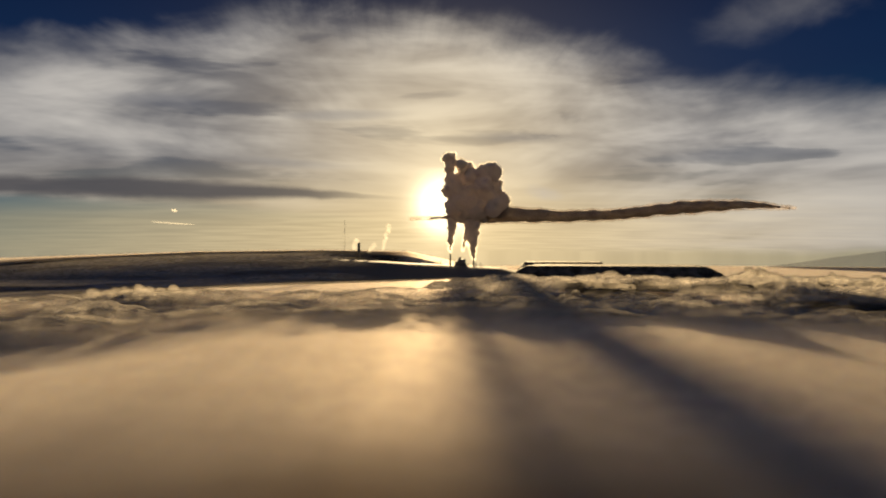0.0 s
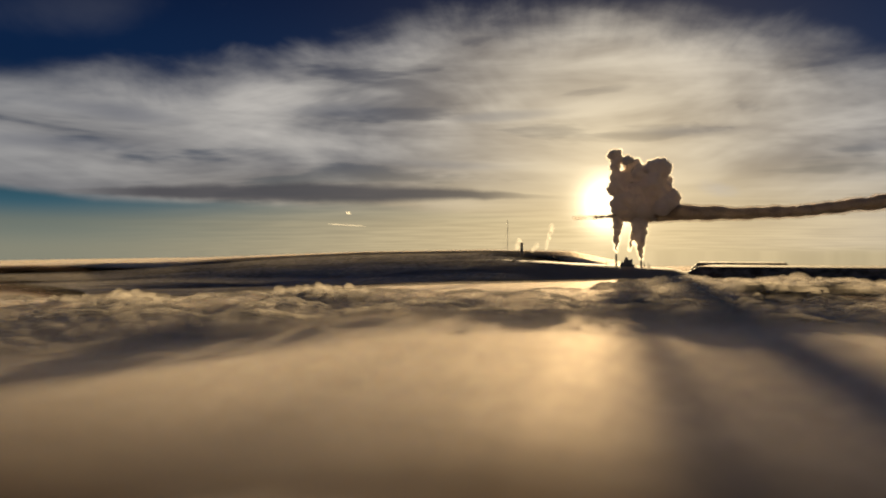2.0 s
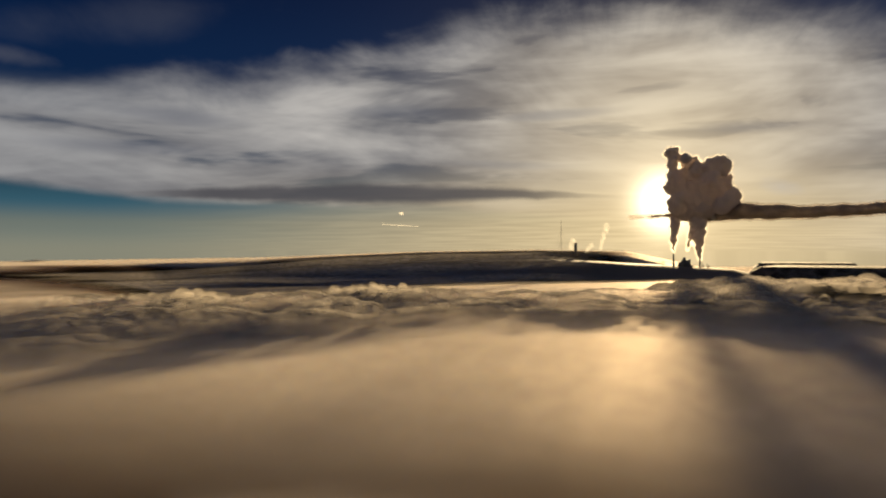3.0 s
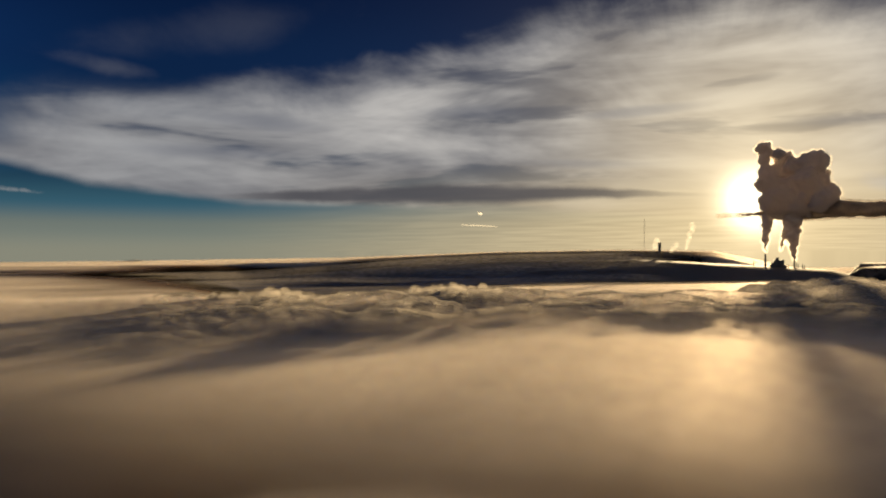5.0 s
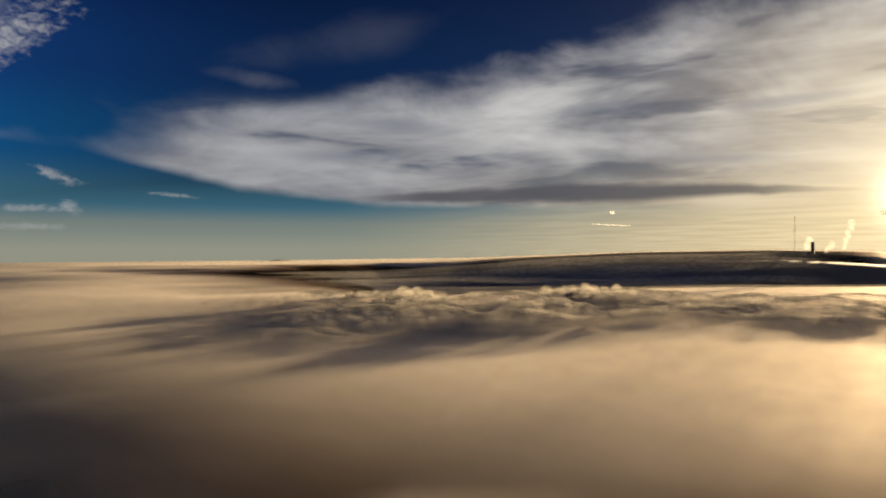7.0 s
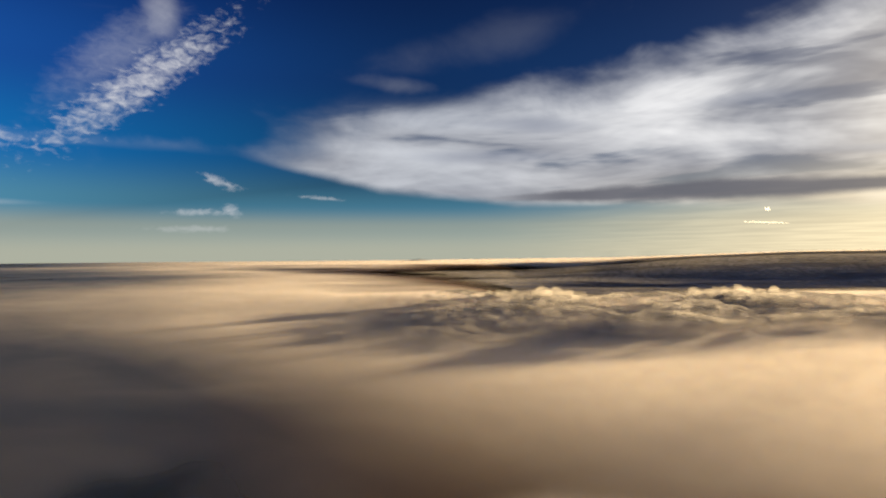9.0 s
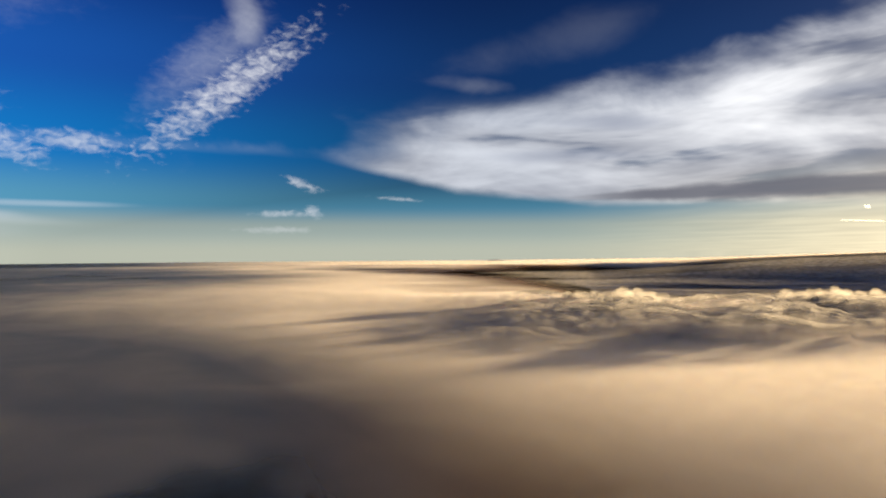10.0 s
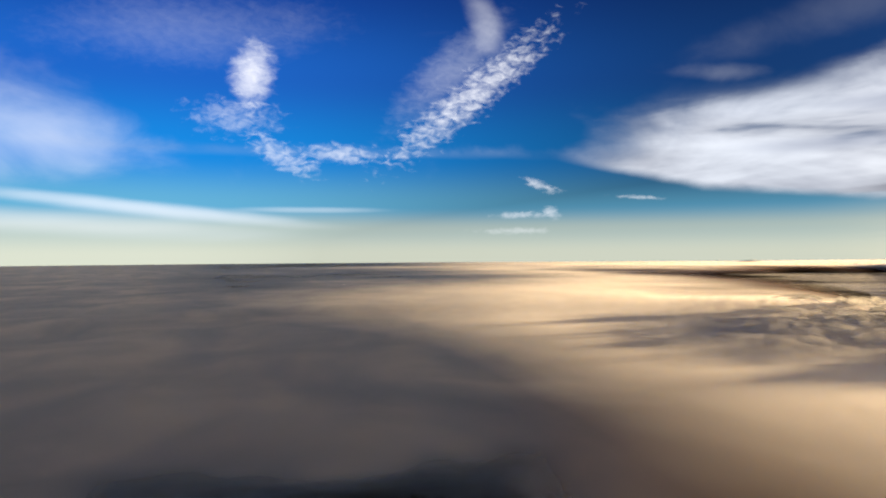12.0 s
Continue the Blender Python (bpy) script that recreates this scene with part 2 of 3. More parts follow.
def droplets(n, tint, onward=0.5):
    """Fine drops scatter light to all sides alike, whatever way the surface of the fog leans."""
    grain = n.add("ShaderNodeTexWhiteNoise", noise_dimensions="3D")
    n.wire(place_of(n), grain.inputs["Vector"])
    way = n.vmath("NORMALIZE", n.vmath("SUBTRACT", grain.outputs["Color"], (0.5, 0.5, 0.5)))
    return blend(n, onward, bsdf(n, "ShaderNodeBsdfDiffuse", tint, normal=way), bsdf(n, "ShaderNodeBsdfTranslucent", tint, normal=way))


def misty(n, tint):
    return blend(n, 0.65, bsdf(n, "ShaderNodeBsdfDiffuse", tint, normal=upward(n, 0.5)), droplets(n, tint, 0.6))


def fog_fill(n, thickness=0.12, tint=(0.93, 0.87, 0.79)):
    """A thin upper skin of fog."""
    small = n.noise(place_of(n), 1 / 18.0, 4.0, 0.6, 0.5)
    heap = n.add("ShaderNodeAttribute", attribute_name="heap").outputs["Fac"]
    most = n.math("ADD", thickness, n.math("MULTIPLY", heap, 0.2))
    thin = n.math("MULTIPLY", n.math("MULTIPLY", fog_cover(n, 1.0), most), n.step(small, 0.3, 0.7, 0.4, 1.0))
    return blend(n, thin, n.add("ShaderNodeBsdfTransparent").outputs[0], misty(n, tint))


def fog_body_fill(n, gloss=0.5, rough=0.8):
    """The body of the fog: light wanders tens of metres inside it; low cover mixes in a dark tone, for land seen
    through thin fog and for dimness painted on the left.
    """
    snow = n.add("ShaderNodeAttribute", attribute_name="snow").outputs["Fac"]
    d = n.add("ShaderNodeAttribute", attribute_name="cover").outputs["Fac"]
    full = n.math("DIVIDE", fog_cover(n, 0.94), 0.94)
    # dark tones: land showing through, and the left side's dimness put into colour
    dim_land_tone = n.mix(snow, (0.05, 0.034, 0.028), (0.022, 0.032, 0.062))
    tone = n.mix(full, dim_land_tone, (0.77, 0.69, 0.61))
    node = n.add("ShaderNodeBsdfPrincipled")
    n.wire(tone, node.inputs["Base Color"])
    node.inputs["Subsurface Weight"].default_value, node.inputs["Subsurface Scale"].default_value = 1.0, 1.0
    node.inputs["Subsurface Radius"].default_value = (55.0, 42.0, 26.0)
    node.inputs["Specular IOR Level"].default_value = 0.0
    ahead = n.add("ShaderNodeBsdfAnisotropic", distribution="MULTI_GGX")
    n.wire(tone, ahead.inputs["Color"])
    ahead.inputs["Roughness"].default_value = rough
    flat = upward(n)
    n.tree.links.new(flat, node.inputs["Normal"])
    n.tree.links.new(flat, ahead.inputs["Normal"])
    lit = blend(n, gloss, node.outputs[0], ahead.outputs[0])
    return blend(n, n.step(d, 0.0, 0.22, 0.0, 0.96), n.add("ShaderNodeBsdfTransparent").outputs[0], lit)


fog_mat = material("fog", fog_fill)
veil_mat = material("fog_streaks", lambda n: fog_fill(n, 0.5))
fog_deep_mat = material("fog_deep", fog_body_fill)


def steam_fill(n, alpha=1.0, tint=(0.62, 0.55, 0.51), glow=0.18):
    body = blend(n, glow, bsdf(n, "ShaderNodeBsdfDiffuse", tint), bsdf(n, "ShaderNodeBsdfTranslucent", tint))
    if alpha == 1.0:
        return body
    return blend(n, alpha, n.add("ShaderNodeBsdfTransparent").outputs[0], body)


steam_mat = material("steam", steam_fill)
steam_thin_mat = material("thin_steam", lambda n: steam_fill(n, 0.2, (0.88, 0.85, 0.8), glow=0.85))
smoke_mat = material("smoke", lambda n: steam_fill(n, n.step(n.noise(place_of(n), 1 / 60.0, 4.0, 0.55, 0.4), 0.3, 0.6, 0.88, 0.98), (0.31, 0.25, 0.215)))
smoke_thin_mat = material("thin_smoke", lambda n: steam_fill(n, n.step(n.noise(place_of(n), 1 / 45.0, 4.0, 0.55, 0.4), 0.35, 0.65, 0.08, 0.22), (0.45, 0.38, 0.33), glow=0.5))
wisp_mat = material("steam_wisps", lambda n: steam_fill(n, n.step(n.noise(place_of(n), 1 / 14.0, 3.0, 0.55, 0.4), 0.35, 0.65, 0.01, 0.08), (0.9, 0.9, 0.9), 0.8))
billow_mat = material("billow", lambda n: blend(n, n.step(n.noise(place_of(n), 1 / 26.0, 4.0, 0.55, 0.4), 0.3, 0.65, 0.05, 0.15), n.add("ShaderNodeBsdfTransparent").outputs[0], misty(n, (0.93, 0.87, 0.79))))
steam_bright_mat = material("sunlit_steam", lambda n: steam_fill(n, 0.16, (0.9, 0.9, 0.9), 0.8))


def solid_fill(n, low, high, size, rough=0.85, bump=0.3, metal=0.0):
    p = place_of(n)
    big, small = n.noise(p, 1 / size, 5.0, 0.6, 0.3), n.noise(p, 7 / size, 5.0, 0.65)
    t = n.step(n.math("ADD", n.math("MULTIPLY", big, 0.65), n.math("MULTIPLY", small, 0.35)), 0.36, 0.64)
    node = n.add("ShaderNodeBsdfPrincipled")
    n.wire(n.mix(t, low, high), node.inputs["Base Color"])
    node.inputs["Roughness"].default_value, node.inputs["Metallic"].default_value = rough, metal
    node.inputs["Specular IOR Level"].default_value = 0.08
    lift = n.add("ShaderNodeBump")
    lift.inputs["Strength"].default_value, lift.inputs["Distance"].default_value = bump, size * 0.05
    n.wire(small, lift.inputs["Height"])
    n.tree.links.new(lift.outputs[0], node.inputs["Normal"])
    return node.outputs[0]




def land_fill(n):
    """Dark woods and stubble with snow lying in the clearings; the snow's blue stands in for cool shade."""
    p = place_of(n)
    big, small = n.noise(p, 1 / 70.0, 5.0, 0.6, 0.4), n.noise(p, 1 / 9.0, 5.0, 0.65)
    snow = n.add("ShaderNodeAttribute", attribute_name="snow").outputs["Fac"]
    t = n.math("MULTIPLY", n.step(n.math("ADD", n.math("MULTIPLY", big, 0.7), n.math("MULTIPLY", small, 0.3)), 0.36, 0.64, 0.35, 1.0), snow)
    earth = n.mix(small, (0.085, 0.08, 0.085), (0.18, 0.17, 0.175))
    node = n.add("ShaderNodeBsdfPrincipled")
    n.wire(n.mix(t, earth, (0.26, 0.29, 0.40)), node.inputs["Base Color"])
    node.inputs["Roughness"].default_value, node.inputs["Specular IOR Level"].default_value = 0.9, 0.05
    return node.outputs[0]


ground_mat = material("winter_land", land_fill)
rock_mat = material("dark_scree", lambda n: solid_fill(n, (0.02, 0.019, 0.02), (0.12, 0.115, 0.115), 40.0))
snow_mat = material("dusted_snow", lambda n: solid_fill(n, (0.22, 0.22, 0.23), (0.55, 0.55, 0.57), 60.0))
concrete_mat = material("sooty_concrete", lambda n: solid_fill(n, (0.09, 0.085, 0.08), (0.20, 0.19, 0.18), 12.0))
steel_mat = material("dull_steel", lambda n: solid_fill(n, (0.05, 0.05, 0.05), (0.11, 0.105, 0.10), 6.0, 0.6, 0.1, 0.6))
# distance haze painted in: pale bluish tint, mostly see-through
haze_hill_mat = material("hazed_slopes", lambda n: blend(n, 0.22, n.add("ShaderNodeBsdfTransparent").outputs[0], solid_fill(n, (0.3, 0.3, 0.34), (0.45, 0.44, 0.46), 200.0)))
bark_mat = material("bark", lambda n: solid_fill(n, (0.03, 0.022, 0.018), (0.07, 0.055, 0.045), 1.0))
twig_mat = material("winter_twigs", lambda n: solid_fill(n, (0.012, 0.012, 0.013), (0.035, 0.033, 0.033), 2.0))


# ---- numbers for shapes ----
def smooth(low, high, v):
    t = np.clip((np.asarray(v, float) - low) / (high - low), 0.0, 1.0)
    return t * t * (3 - 2 * t)


def lattice(ix, iy, seed):
    h = (ix.astype(np.int64) * 374761393 + iy.astype(np.int64) * 668265263 + seed * 974634777) & 0x7FFFFFFF
    h = ((h ^ (h >> 13)) * 1274126177) & 0x7FFFFFFF
    h = h ^ (h >> 16)
    return (h & 0xFFFFF) / float(0xFFFFF)


def value_noise(x, y, seed=0):
    ix, iy = np.floor(x), np.floor(y)
    fx, fy = x - ix, y - iy
    fx, fy = fx**3 * (fx * (fx * 6 - 15) + 10), fy**3 * (fy * (fy * 6 - 15) + 10)
    a, b = lattice(ix, iy, seed), lattice(ix + 1, iy, seed)
    c, d = lattice(ix, iy + 1, seed), lattice(ix + 1, iy + 1, seed)
    return (a * (1 - fx) + b * fx) * (1 - fy) + (c * (1 - fx) + d * fx) * fy


def fbm(x, y, size, octaves=4, seed=0):
    total, weight, reach = 0.0, 0.0, 1.0
    for k in range(octaves):
        total = total + reach * value_noise(x / size + 17.3 * k, y / size - 9.1 * k, seed + k)
        weight, reach, size = weight + reach, reach * 0.5, size / 2.03
    return total / weight


def puffs(x, y, size, seed=0):
    """Rounded heads, 0 to 1, like the top of a cauliflower."""
    x, y = x / size, y / size
    ix, iy = np.floor(x), np.floor(y)
    best = np.zeros_like(x)
    for dx in (-1, 0, 1):
        for dy in (-1, 0, 1):
            jx, jy = ix + dx, iy + dy
            cx, cy = jx + lattice(jx, jy, seed), jy + lattice(jx, jy, seed + 1)
            rad = 0.65 + 0.4 * lattice(jx, jy, seed + 2)
            head = 1 - ((x - cx) ** 2 + (y - cy) ** 2) / rad**2
            best = np.maximum(best, np.sqrt(np.clip(head, 0, 1)) * (0.55 + 0.45 * lattice(jx, jy, seed + 3)))
    return best


def grid_mesh(name, x, y, z, wrap=False, bare=None, **extra):
    """A sheet from a grid of places; wrap joins the last column to the first, quads with bare corners are left out."""
    rows, cols = x.shape
    mesh = bpy.data.meshes.new(name)
    index = np.arange(rows * cols).reshape(rows, cols)
    right = np.roll(index, -1, axis=1) if wrap else index[:, 1:]
    left = index if wrap else index[:, :-1]
    quads = np.stack([left[:-1], right[:-1], right[1:], left[1:]], axis=-1).reshape(-1, 4)
    if bare is not None:
        quads = quads[~bare.ravel()[quads].all(axis=1)]
    mesh.vertices.add(rows * cols)
    mesh.vertices.foreach_set("co", np.stack([x, y, z], axis=-1).astype(np.float32).ravel())
    mesh.loops.add(quads.size)
    mesh.loops.foreach_set("vertex_index", quads.astype(np.int32).ravel())
    mesh.polygons.add(len(quads))
    mesh.polygons.foreach_set("loop_start", np.arange(0, quads.size, 4, dtype=np.int32))
    mesh.polygons.foreach_set("loop_total", np.full(len(quads), 4, dtype=np.int32))
    mesh.update(calc_edges=True)
    mesh.polygons.foreach_set("use_smooth", np.ones(len(quads), dtype=bool))
    for key, values in extra.items():
        mesh.attributes.new(key, "FLOAT", "POINT").data.foreach_set("value", values.astype(np.float32).ravel())
    return mesh


def polar(radii, bearings):
    r, b = np.meshgrid(radii, np.radians(bearings), indexing="ij")
    return -np.sin(b) * r, np.cos(b) * r, r, np.degrees(b)


def sheet(name, mesh, mat, label, category, kind):
    ob = new(name, mesh)
    mesh.materials.append(mat)
    return tagged(ob, label, category, kind=kind)


# ---- the plain and its hills ----
FAR_R = [1000, 1500, 2200, 3000, 3600, 4300, 4950]
FAR_B = [-60, -8, -3, 3, 10, 20, 33, 50, 62, 120]
FAR_DIP = [  # how far the fog's top lies under the eye's level, in degrees, by bearing
    (3.1, 2.7, 2.55, 2.35, 1.8, 1.35, 1.05), (3.1, 2.7, 2.55, 2.3, 1.8, 1.35, 1.08), (3.1, 2.6, 2.25, 1.95, 1.6, 1.3, 1.2),
    (3.1, 2.6, 2.1, 1.7, 0.3, -0.05, -0.08), (3.1, 2.7, 2.2, 1.7, -0.1, -0.15, -0.18), (3.1, 2.7, 2.2, 1.7, 0.05, 0.0, -0.05),
    (3.1, 2.6, 2.1, 1.6, 0.95, 0.55, 0.42), (3.2, 2.4, 1.75, 1.3, 1.0, 0.75, 0.6), (3.45, 2.37, 1.6, 1.18, 0.98, 0.8, 0.62),
    (3.5, 2.37, 1.6, 1.18, 0.98, 0.8, 0.62),
]


def far_top(r, b):
    table = np.array(FAR_DIP)
    dips = [np.interp(b, FAR_B, table[:, k]) for k in range(len(FAR_R))]
    dip = dips[0].copy()
    for k in range(len(FAR_R) - 1):
        t = np.clip((r - FAR_R[k]) / (FAR_R[k + 1] - FAR_R[k]), 0, 1)
        dip = dip + (dips[k + 1] - dips[k]) * t
    return EYE_Z - r * np.tan(np.radians(dip))


def land_height(x, y, r, b):
    z = 6 * (fbm(x, y, 500.0, 4, 3) - 0.5)
    # the long hill on which the works stand
    crest = np.interp(b, [-8, -5, -2, 0, 5, 9, 14, 20, 26, 34, 42], [0, 46, 56, 62, 74, 84, 80, 76, 64, 30, 0])
    hill = crest * np.exp(-(((r - 3050) / (520 + 60 * np.sin(np.radians(b * 9)))) ** 2))
    z = z + smooth(4250, 4900, r) * (far_top(np.full_like(r, 4950.0), b) - 8)
    return z + hill * (0.96 + 0.08 * fbm(x, y, 120.0, 3, 5))


def make_ground():
    radii = np.concatenate([np.linspace(0.02, 600, 40), np.linspace(640, 4950, 110)])
    x, y, r, b = polar(radii, np.linspace(-180, 179, 360))
    # snow spread over far left and open plain too, to tone their shade blue
    snow = np.maximum((1 - smooth(500, 800, r)) * 0.75, 0.9 * smooth(700, 1200, r)) * np.maximum(smooth(45, 72, b), 0.9 * smooth(4, 26, b) * smooth(1000, 1400, r)) * (1 - smooth(120, 140, b))
    mesh = grid_mesh("ground", x, y, land_height(x, y, r, b), wrap=True, snow=snow)
    sheet("ground", mesh, ground_mat, "dark winter plain with thin snow under the fog", "ground", "structure")


make_ground()


# ---- fog ----
def fog_shape(x, y, r, b, swell=1.0):
    """Height of the fog's top and its cover: how dense it is there, lowered to the left to paint it dimmer."""
    wander = fbm(x, y, 260.0, 4, 21) - 0.5
    slow = fbm(x, y, 700.0, 3, 23) - 0.5
    z = 58 + 4 * (fbm(x, y, 420.0, 3, 11) - 0.5) * smooth(100, 400, r) + 6 * smooth(820, 980, r)
    # the top of the fog sinks away from the sun, past the camera
    z = z + 2.0 * (fbm(x * 0.7, y * 1.2, 170.0, 3, 15) - 0.5) * smooth(60, 160, r) * (1 - smooth(900, 1300, r)) * (1 - 0.8 * smooth(36, 62, b))
    sink = 240 - 0.3 * np.minimum(x + 120, 0)
    z = z - 40 * (1 - np.exp(-0.03 * np.logaddexp(0.0, (sink - y) / 150) * 150 / 40))
    z = np.maximum(z, 6.0)
    beyond = smooth(960, np.interp(b, [55, 75], [1060, 3400]), r)
    z = z * (1 - beyond) + far_top(r, b) * beyond
    # the rim of billows, deeper to the right of the works
    front = np.interp(b, [-8, 0, 16, 28, 50], [640, 640, 600, 480, 500]) + 150 * wander
    back = np.interp(b, [-60, -8, -4, 2, 30, 48, 58, 70], [2600, 2400, 1500, 1020, 1000, 960, 900, 850]) + 160 * wander
    rim = smooth(front - 30, front + 130, r) * (1 - smooth(back - 60, back + 40, r))
    rim = rim * (1 - smooth(46, 62, b)) * smooth(-75, -60, b)
    heads = 0.6 * puffs(x, y, 74.0, 31) ** 1.4 + 0.27 * puffs(x, y, 33.0, 41) ** 1.3 + 0.13 * puffs(x, y, 15.0, 51)
    tall = np.interp(r, [480, 600, 720, 960, 1500, 2500], [6.0, 18.0, 30.0, 38.0, 54.0, 46.0])
    tall = tall * np.interp(b, [-60, -4, 2, 14, 24, 44, 54], [0.8, 0.8, 0.55, 0.55, 0.95, 0.6, 0.1])
    z = z + swell * rim * (heads - 0.36 + 0.4 * (fbm(x, y, 190.0, 3, 35) - 0.5)) * tall
    # beyond the rim the plain lies open; farther to the left the fog goes on
    lip = np.interp(b, [-3, 2, 12, 22, 30, 48, 58, 70], [2500, 1950, 1750, 1350, 1060, 990, 930, 880]) + 160 * wander
    inside = smooth(-3, 3, b) * (1 - smooth(38, 66, b + 24 * slow)) * (1 - smooth(3150, 3500, r + 250 * wander - 500 * smooth(22, 34, b)))
    open_land = smooth(lip + 60, lip + 260, r) * inside
    z = z + (2.0 - z) * smooth(lip - 40, lip + 130, r) * inside * (1 - smooth(30, 48, b))
    d = 1.0 - open_land * (1 - 0.22 * smooth(40, 60, b))
    holes = smooth(0.58, 0.70, fbm(x * 1.0, y * 0.7, 240.0, 3, 66)) * smooth(700, 900, r) * (1 - smooth(2400, 2900, r)) * (1 - smooth(-12, -6, b))
    d = d - 0.8 * holes
    # thin places near the camera; to the left a lower cover paints the fog dimmer
    near = np.interp(b, [-40, 0, 20, 36, 47, 56, 63, 70, 78, 110], [260, 265, 275, 290, 310, 330, 350, 375, 410, 470])
    width = np.interp(b, [10, 40, 72], [260, 560, 1000])
    hollow = 1 - smooth(near - 0.45 * width, near + 0.55 * width, r + 90 * wander)
    ring = np.interp(b, [-40, 10, 26, 40, 52, 56], [140, 150, 185, 205, 175, 120]) + 60 * wander
    tuft = (1 - smooth(ring - 12, ring + 22, r)) * (1 - smooth(48, 56, b))
    left = smooth(34, 98, b + 12 * slow)
    thin = np.interp(b, [-30, 20, 40, 60, 85], [0.68, 0.76, 0.86, 0.78, 0.68]) * hollow
    glade = smooth(0.34, 0.72, fbm(x, y, 70.0, 3, 88)) * (1 - smooth(200, 310, r)) * smooth(58, 70, b)
    d = np.maximum(d - thin + 0.3 * tuft - 0.84 * left * (1 - 0.3 * hollow), np.where((r < 900) | (b > 66), 0.2, 0.0)) - 0.15 * glade
    # cover taken down again far left, to darken the sunlit plain there
    d = d - (0.14 + 0.05 * smooth(0.4, 0.6, fbm(x, y * 0.4, 400.0, 3, 61))) * smooth(900, 2000, r) * smooth(36, 60, b) * (1 - smooth(70, 100, b))
    return z, np.clip(d, 0, 1.2), rim


def make_fog():
    radii = np.concatenate([np.linspace(0.02, 445, 40), np.linspace(450, 1060, 124), np.geomspace(1070, 2600, 72), np.geomspace(2660, 4960, 28)])
    bearings = np.concatenate([np.linspace(-48, 62, 480), np.linspace(62.6, 118, 110), np.linspace(120, 310, 50)])
    x, y, r, b = polar(radii, bearings)
    b = np.where(b > 180, b - 360, b)
    # on the fog this mask picks the blue dimness painted on the left
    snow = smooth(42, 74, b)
    cap = smooth(2850, 3100, r) * (1 - smooth(4000, 4500, r)) * smooth(0, 6, b) * (1 - smooth(28, 40, b))
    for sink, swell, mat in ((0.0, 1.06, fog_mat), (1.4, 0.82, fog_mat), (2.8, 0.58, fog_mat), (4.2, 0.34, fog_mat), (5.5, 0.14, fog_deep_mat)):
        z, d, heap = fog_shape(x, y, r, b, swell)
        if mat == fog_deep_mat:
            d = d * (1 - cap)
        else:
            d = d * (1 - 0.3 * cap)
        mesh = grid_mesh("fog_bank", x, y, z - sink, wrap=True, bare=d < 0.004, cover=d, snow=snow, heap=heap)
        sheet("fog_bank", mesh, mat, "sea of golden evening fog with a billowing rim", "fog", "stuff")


make_fog()


def make_veil():
    """Thin streaks of fog that slide over the hill and the open plain."""
    x, y, r, b = polar(np.linspace(1080, 3400, 110), np.linspace(-2, 70, 380))
    land = land_height(x, y, r, b)
    for lift, seed in ((5.0, 79), (11.0, 93), (18.0, 104), (26.0, 117)):
        z = np.maximum(land, 4) + lift + 5 * fbm(x, y, 300.0, 3, 77)
        edge = smooth(3, 10, b) * (1 - smooth(44, 60, b + 50 * (fbm(x, y, 600.0, 3, 72) - 0.5))) * smooth(1080, 1500, r) * (1 - smooth(3250, 3400, r))
        streak = fbm(b * 14, r * 0.9 + 300 * fbm(x, y, 500.0, 3, 70), 150.0, 4, seed)
        crest = np.exp(-(((r - 3060) / 260) ** 2)) * smooth(8, 13, b)
        d = edge * (0.14 + 0.6 * smooth(0.42, 0.68, streak) + 0.7 * crest)
        mesh = grid_mesh("fog_veil", x, y, z, bare=d < 0.01, cover=d)
        sheet("fog_veil", mesh, veil_mat, "thin grey fog streaks draped over the dark hill", "fog", "stuff")


make_veil()


# ---- things ----
def part(name, bm, mat, parent=None, label=""):
    """Links a bmesh as one mesh object, under its thing if there is one."""
    mesh = bpy.data.meshes.new(name)
    bm.to_mesh(mesh)
    bm.free()
    mesh.materials.append(mat)
    ob = new(name, mesh)
    if parent:
        ob.parent = parent
    if label:
        ob["label"] = label
    return ob


def empty(name, where, label, category, turn=0.0, group=""):
    ob = new(name)
    ob.matrix_world = Matrix.Translation(where) @ pose(0, 0, 0, 0, 0, turn)
    return tagged(ob, label, category, group)


def box(bm, size, middle, bevel=0.0):
    got = bmesh.ops.create_cube(bm, size=1.0)["verts"]
    bmesh.ops.scale(bm, vec=size, verts=got)
    bmesh.ops.translate(bm, vec=middle, verts=got)
    if bevel:
        edges = list({e for v in got for e in v.link_edges})
        bmesh.ops.bevel(bm, geom=edges, offset=bevel, segments=2, affect="EDGES", profile=0.7)
    return bm


def tube(bm, foot, low, high, tall, sides=20):
    got = bmesh.ops.create_cone(bm, cap_ends=True, segments=sides, radius1=low, radius2=high, depth=tall)["verts"]
    bmesh.ops.translate(bm, vec=Vector(foot) + Vector((0, 0, tall / 2)), verts=got)
    return bm


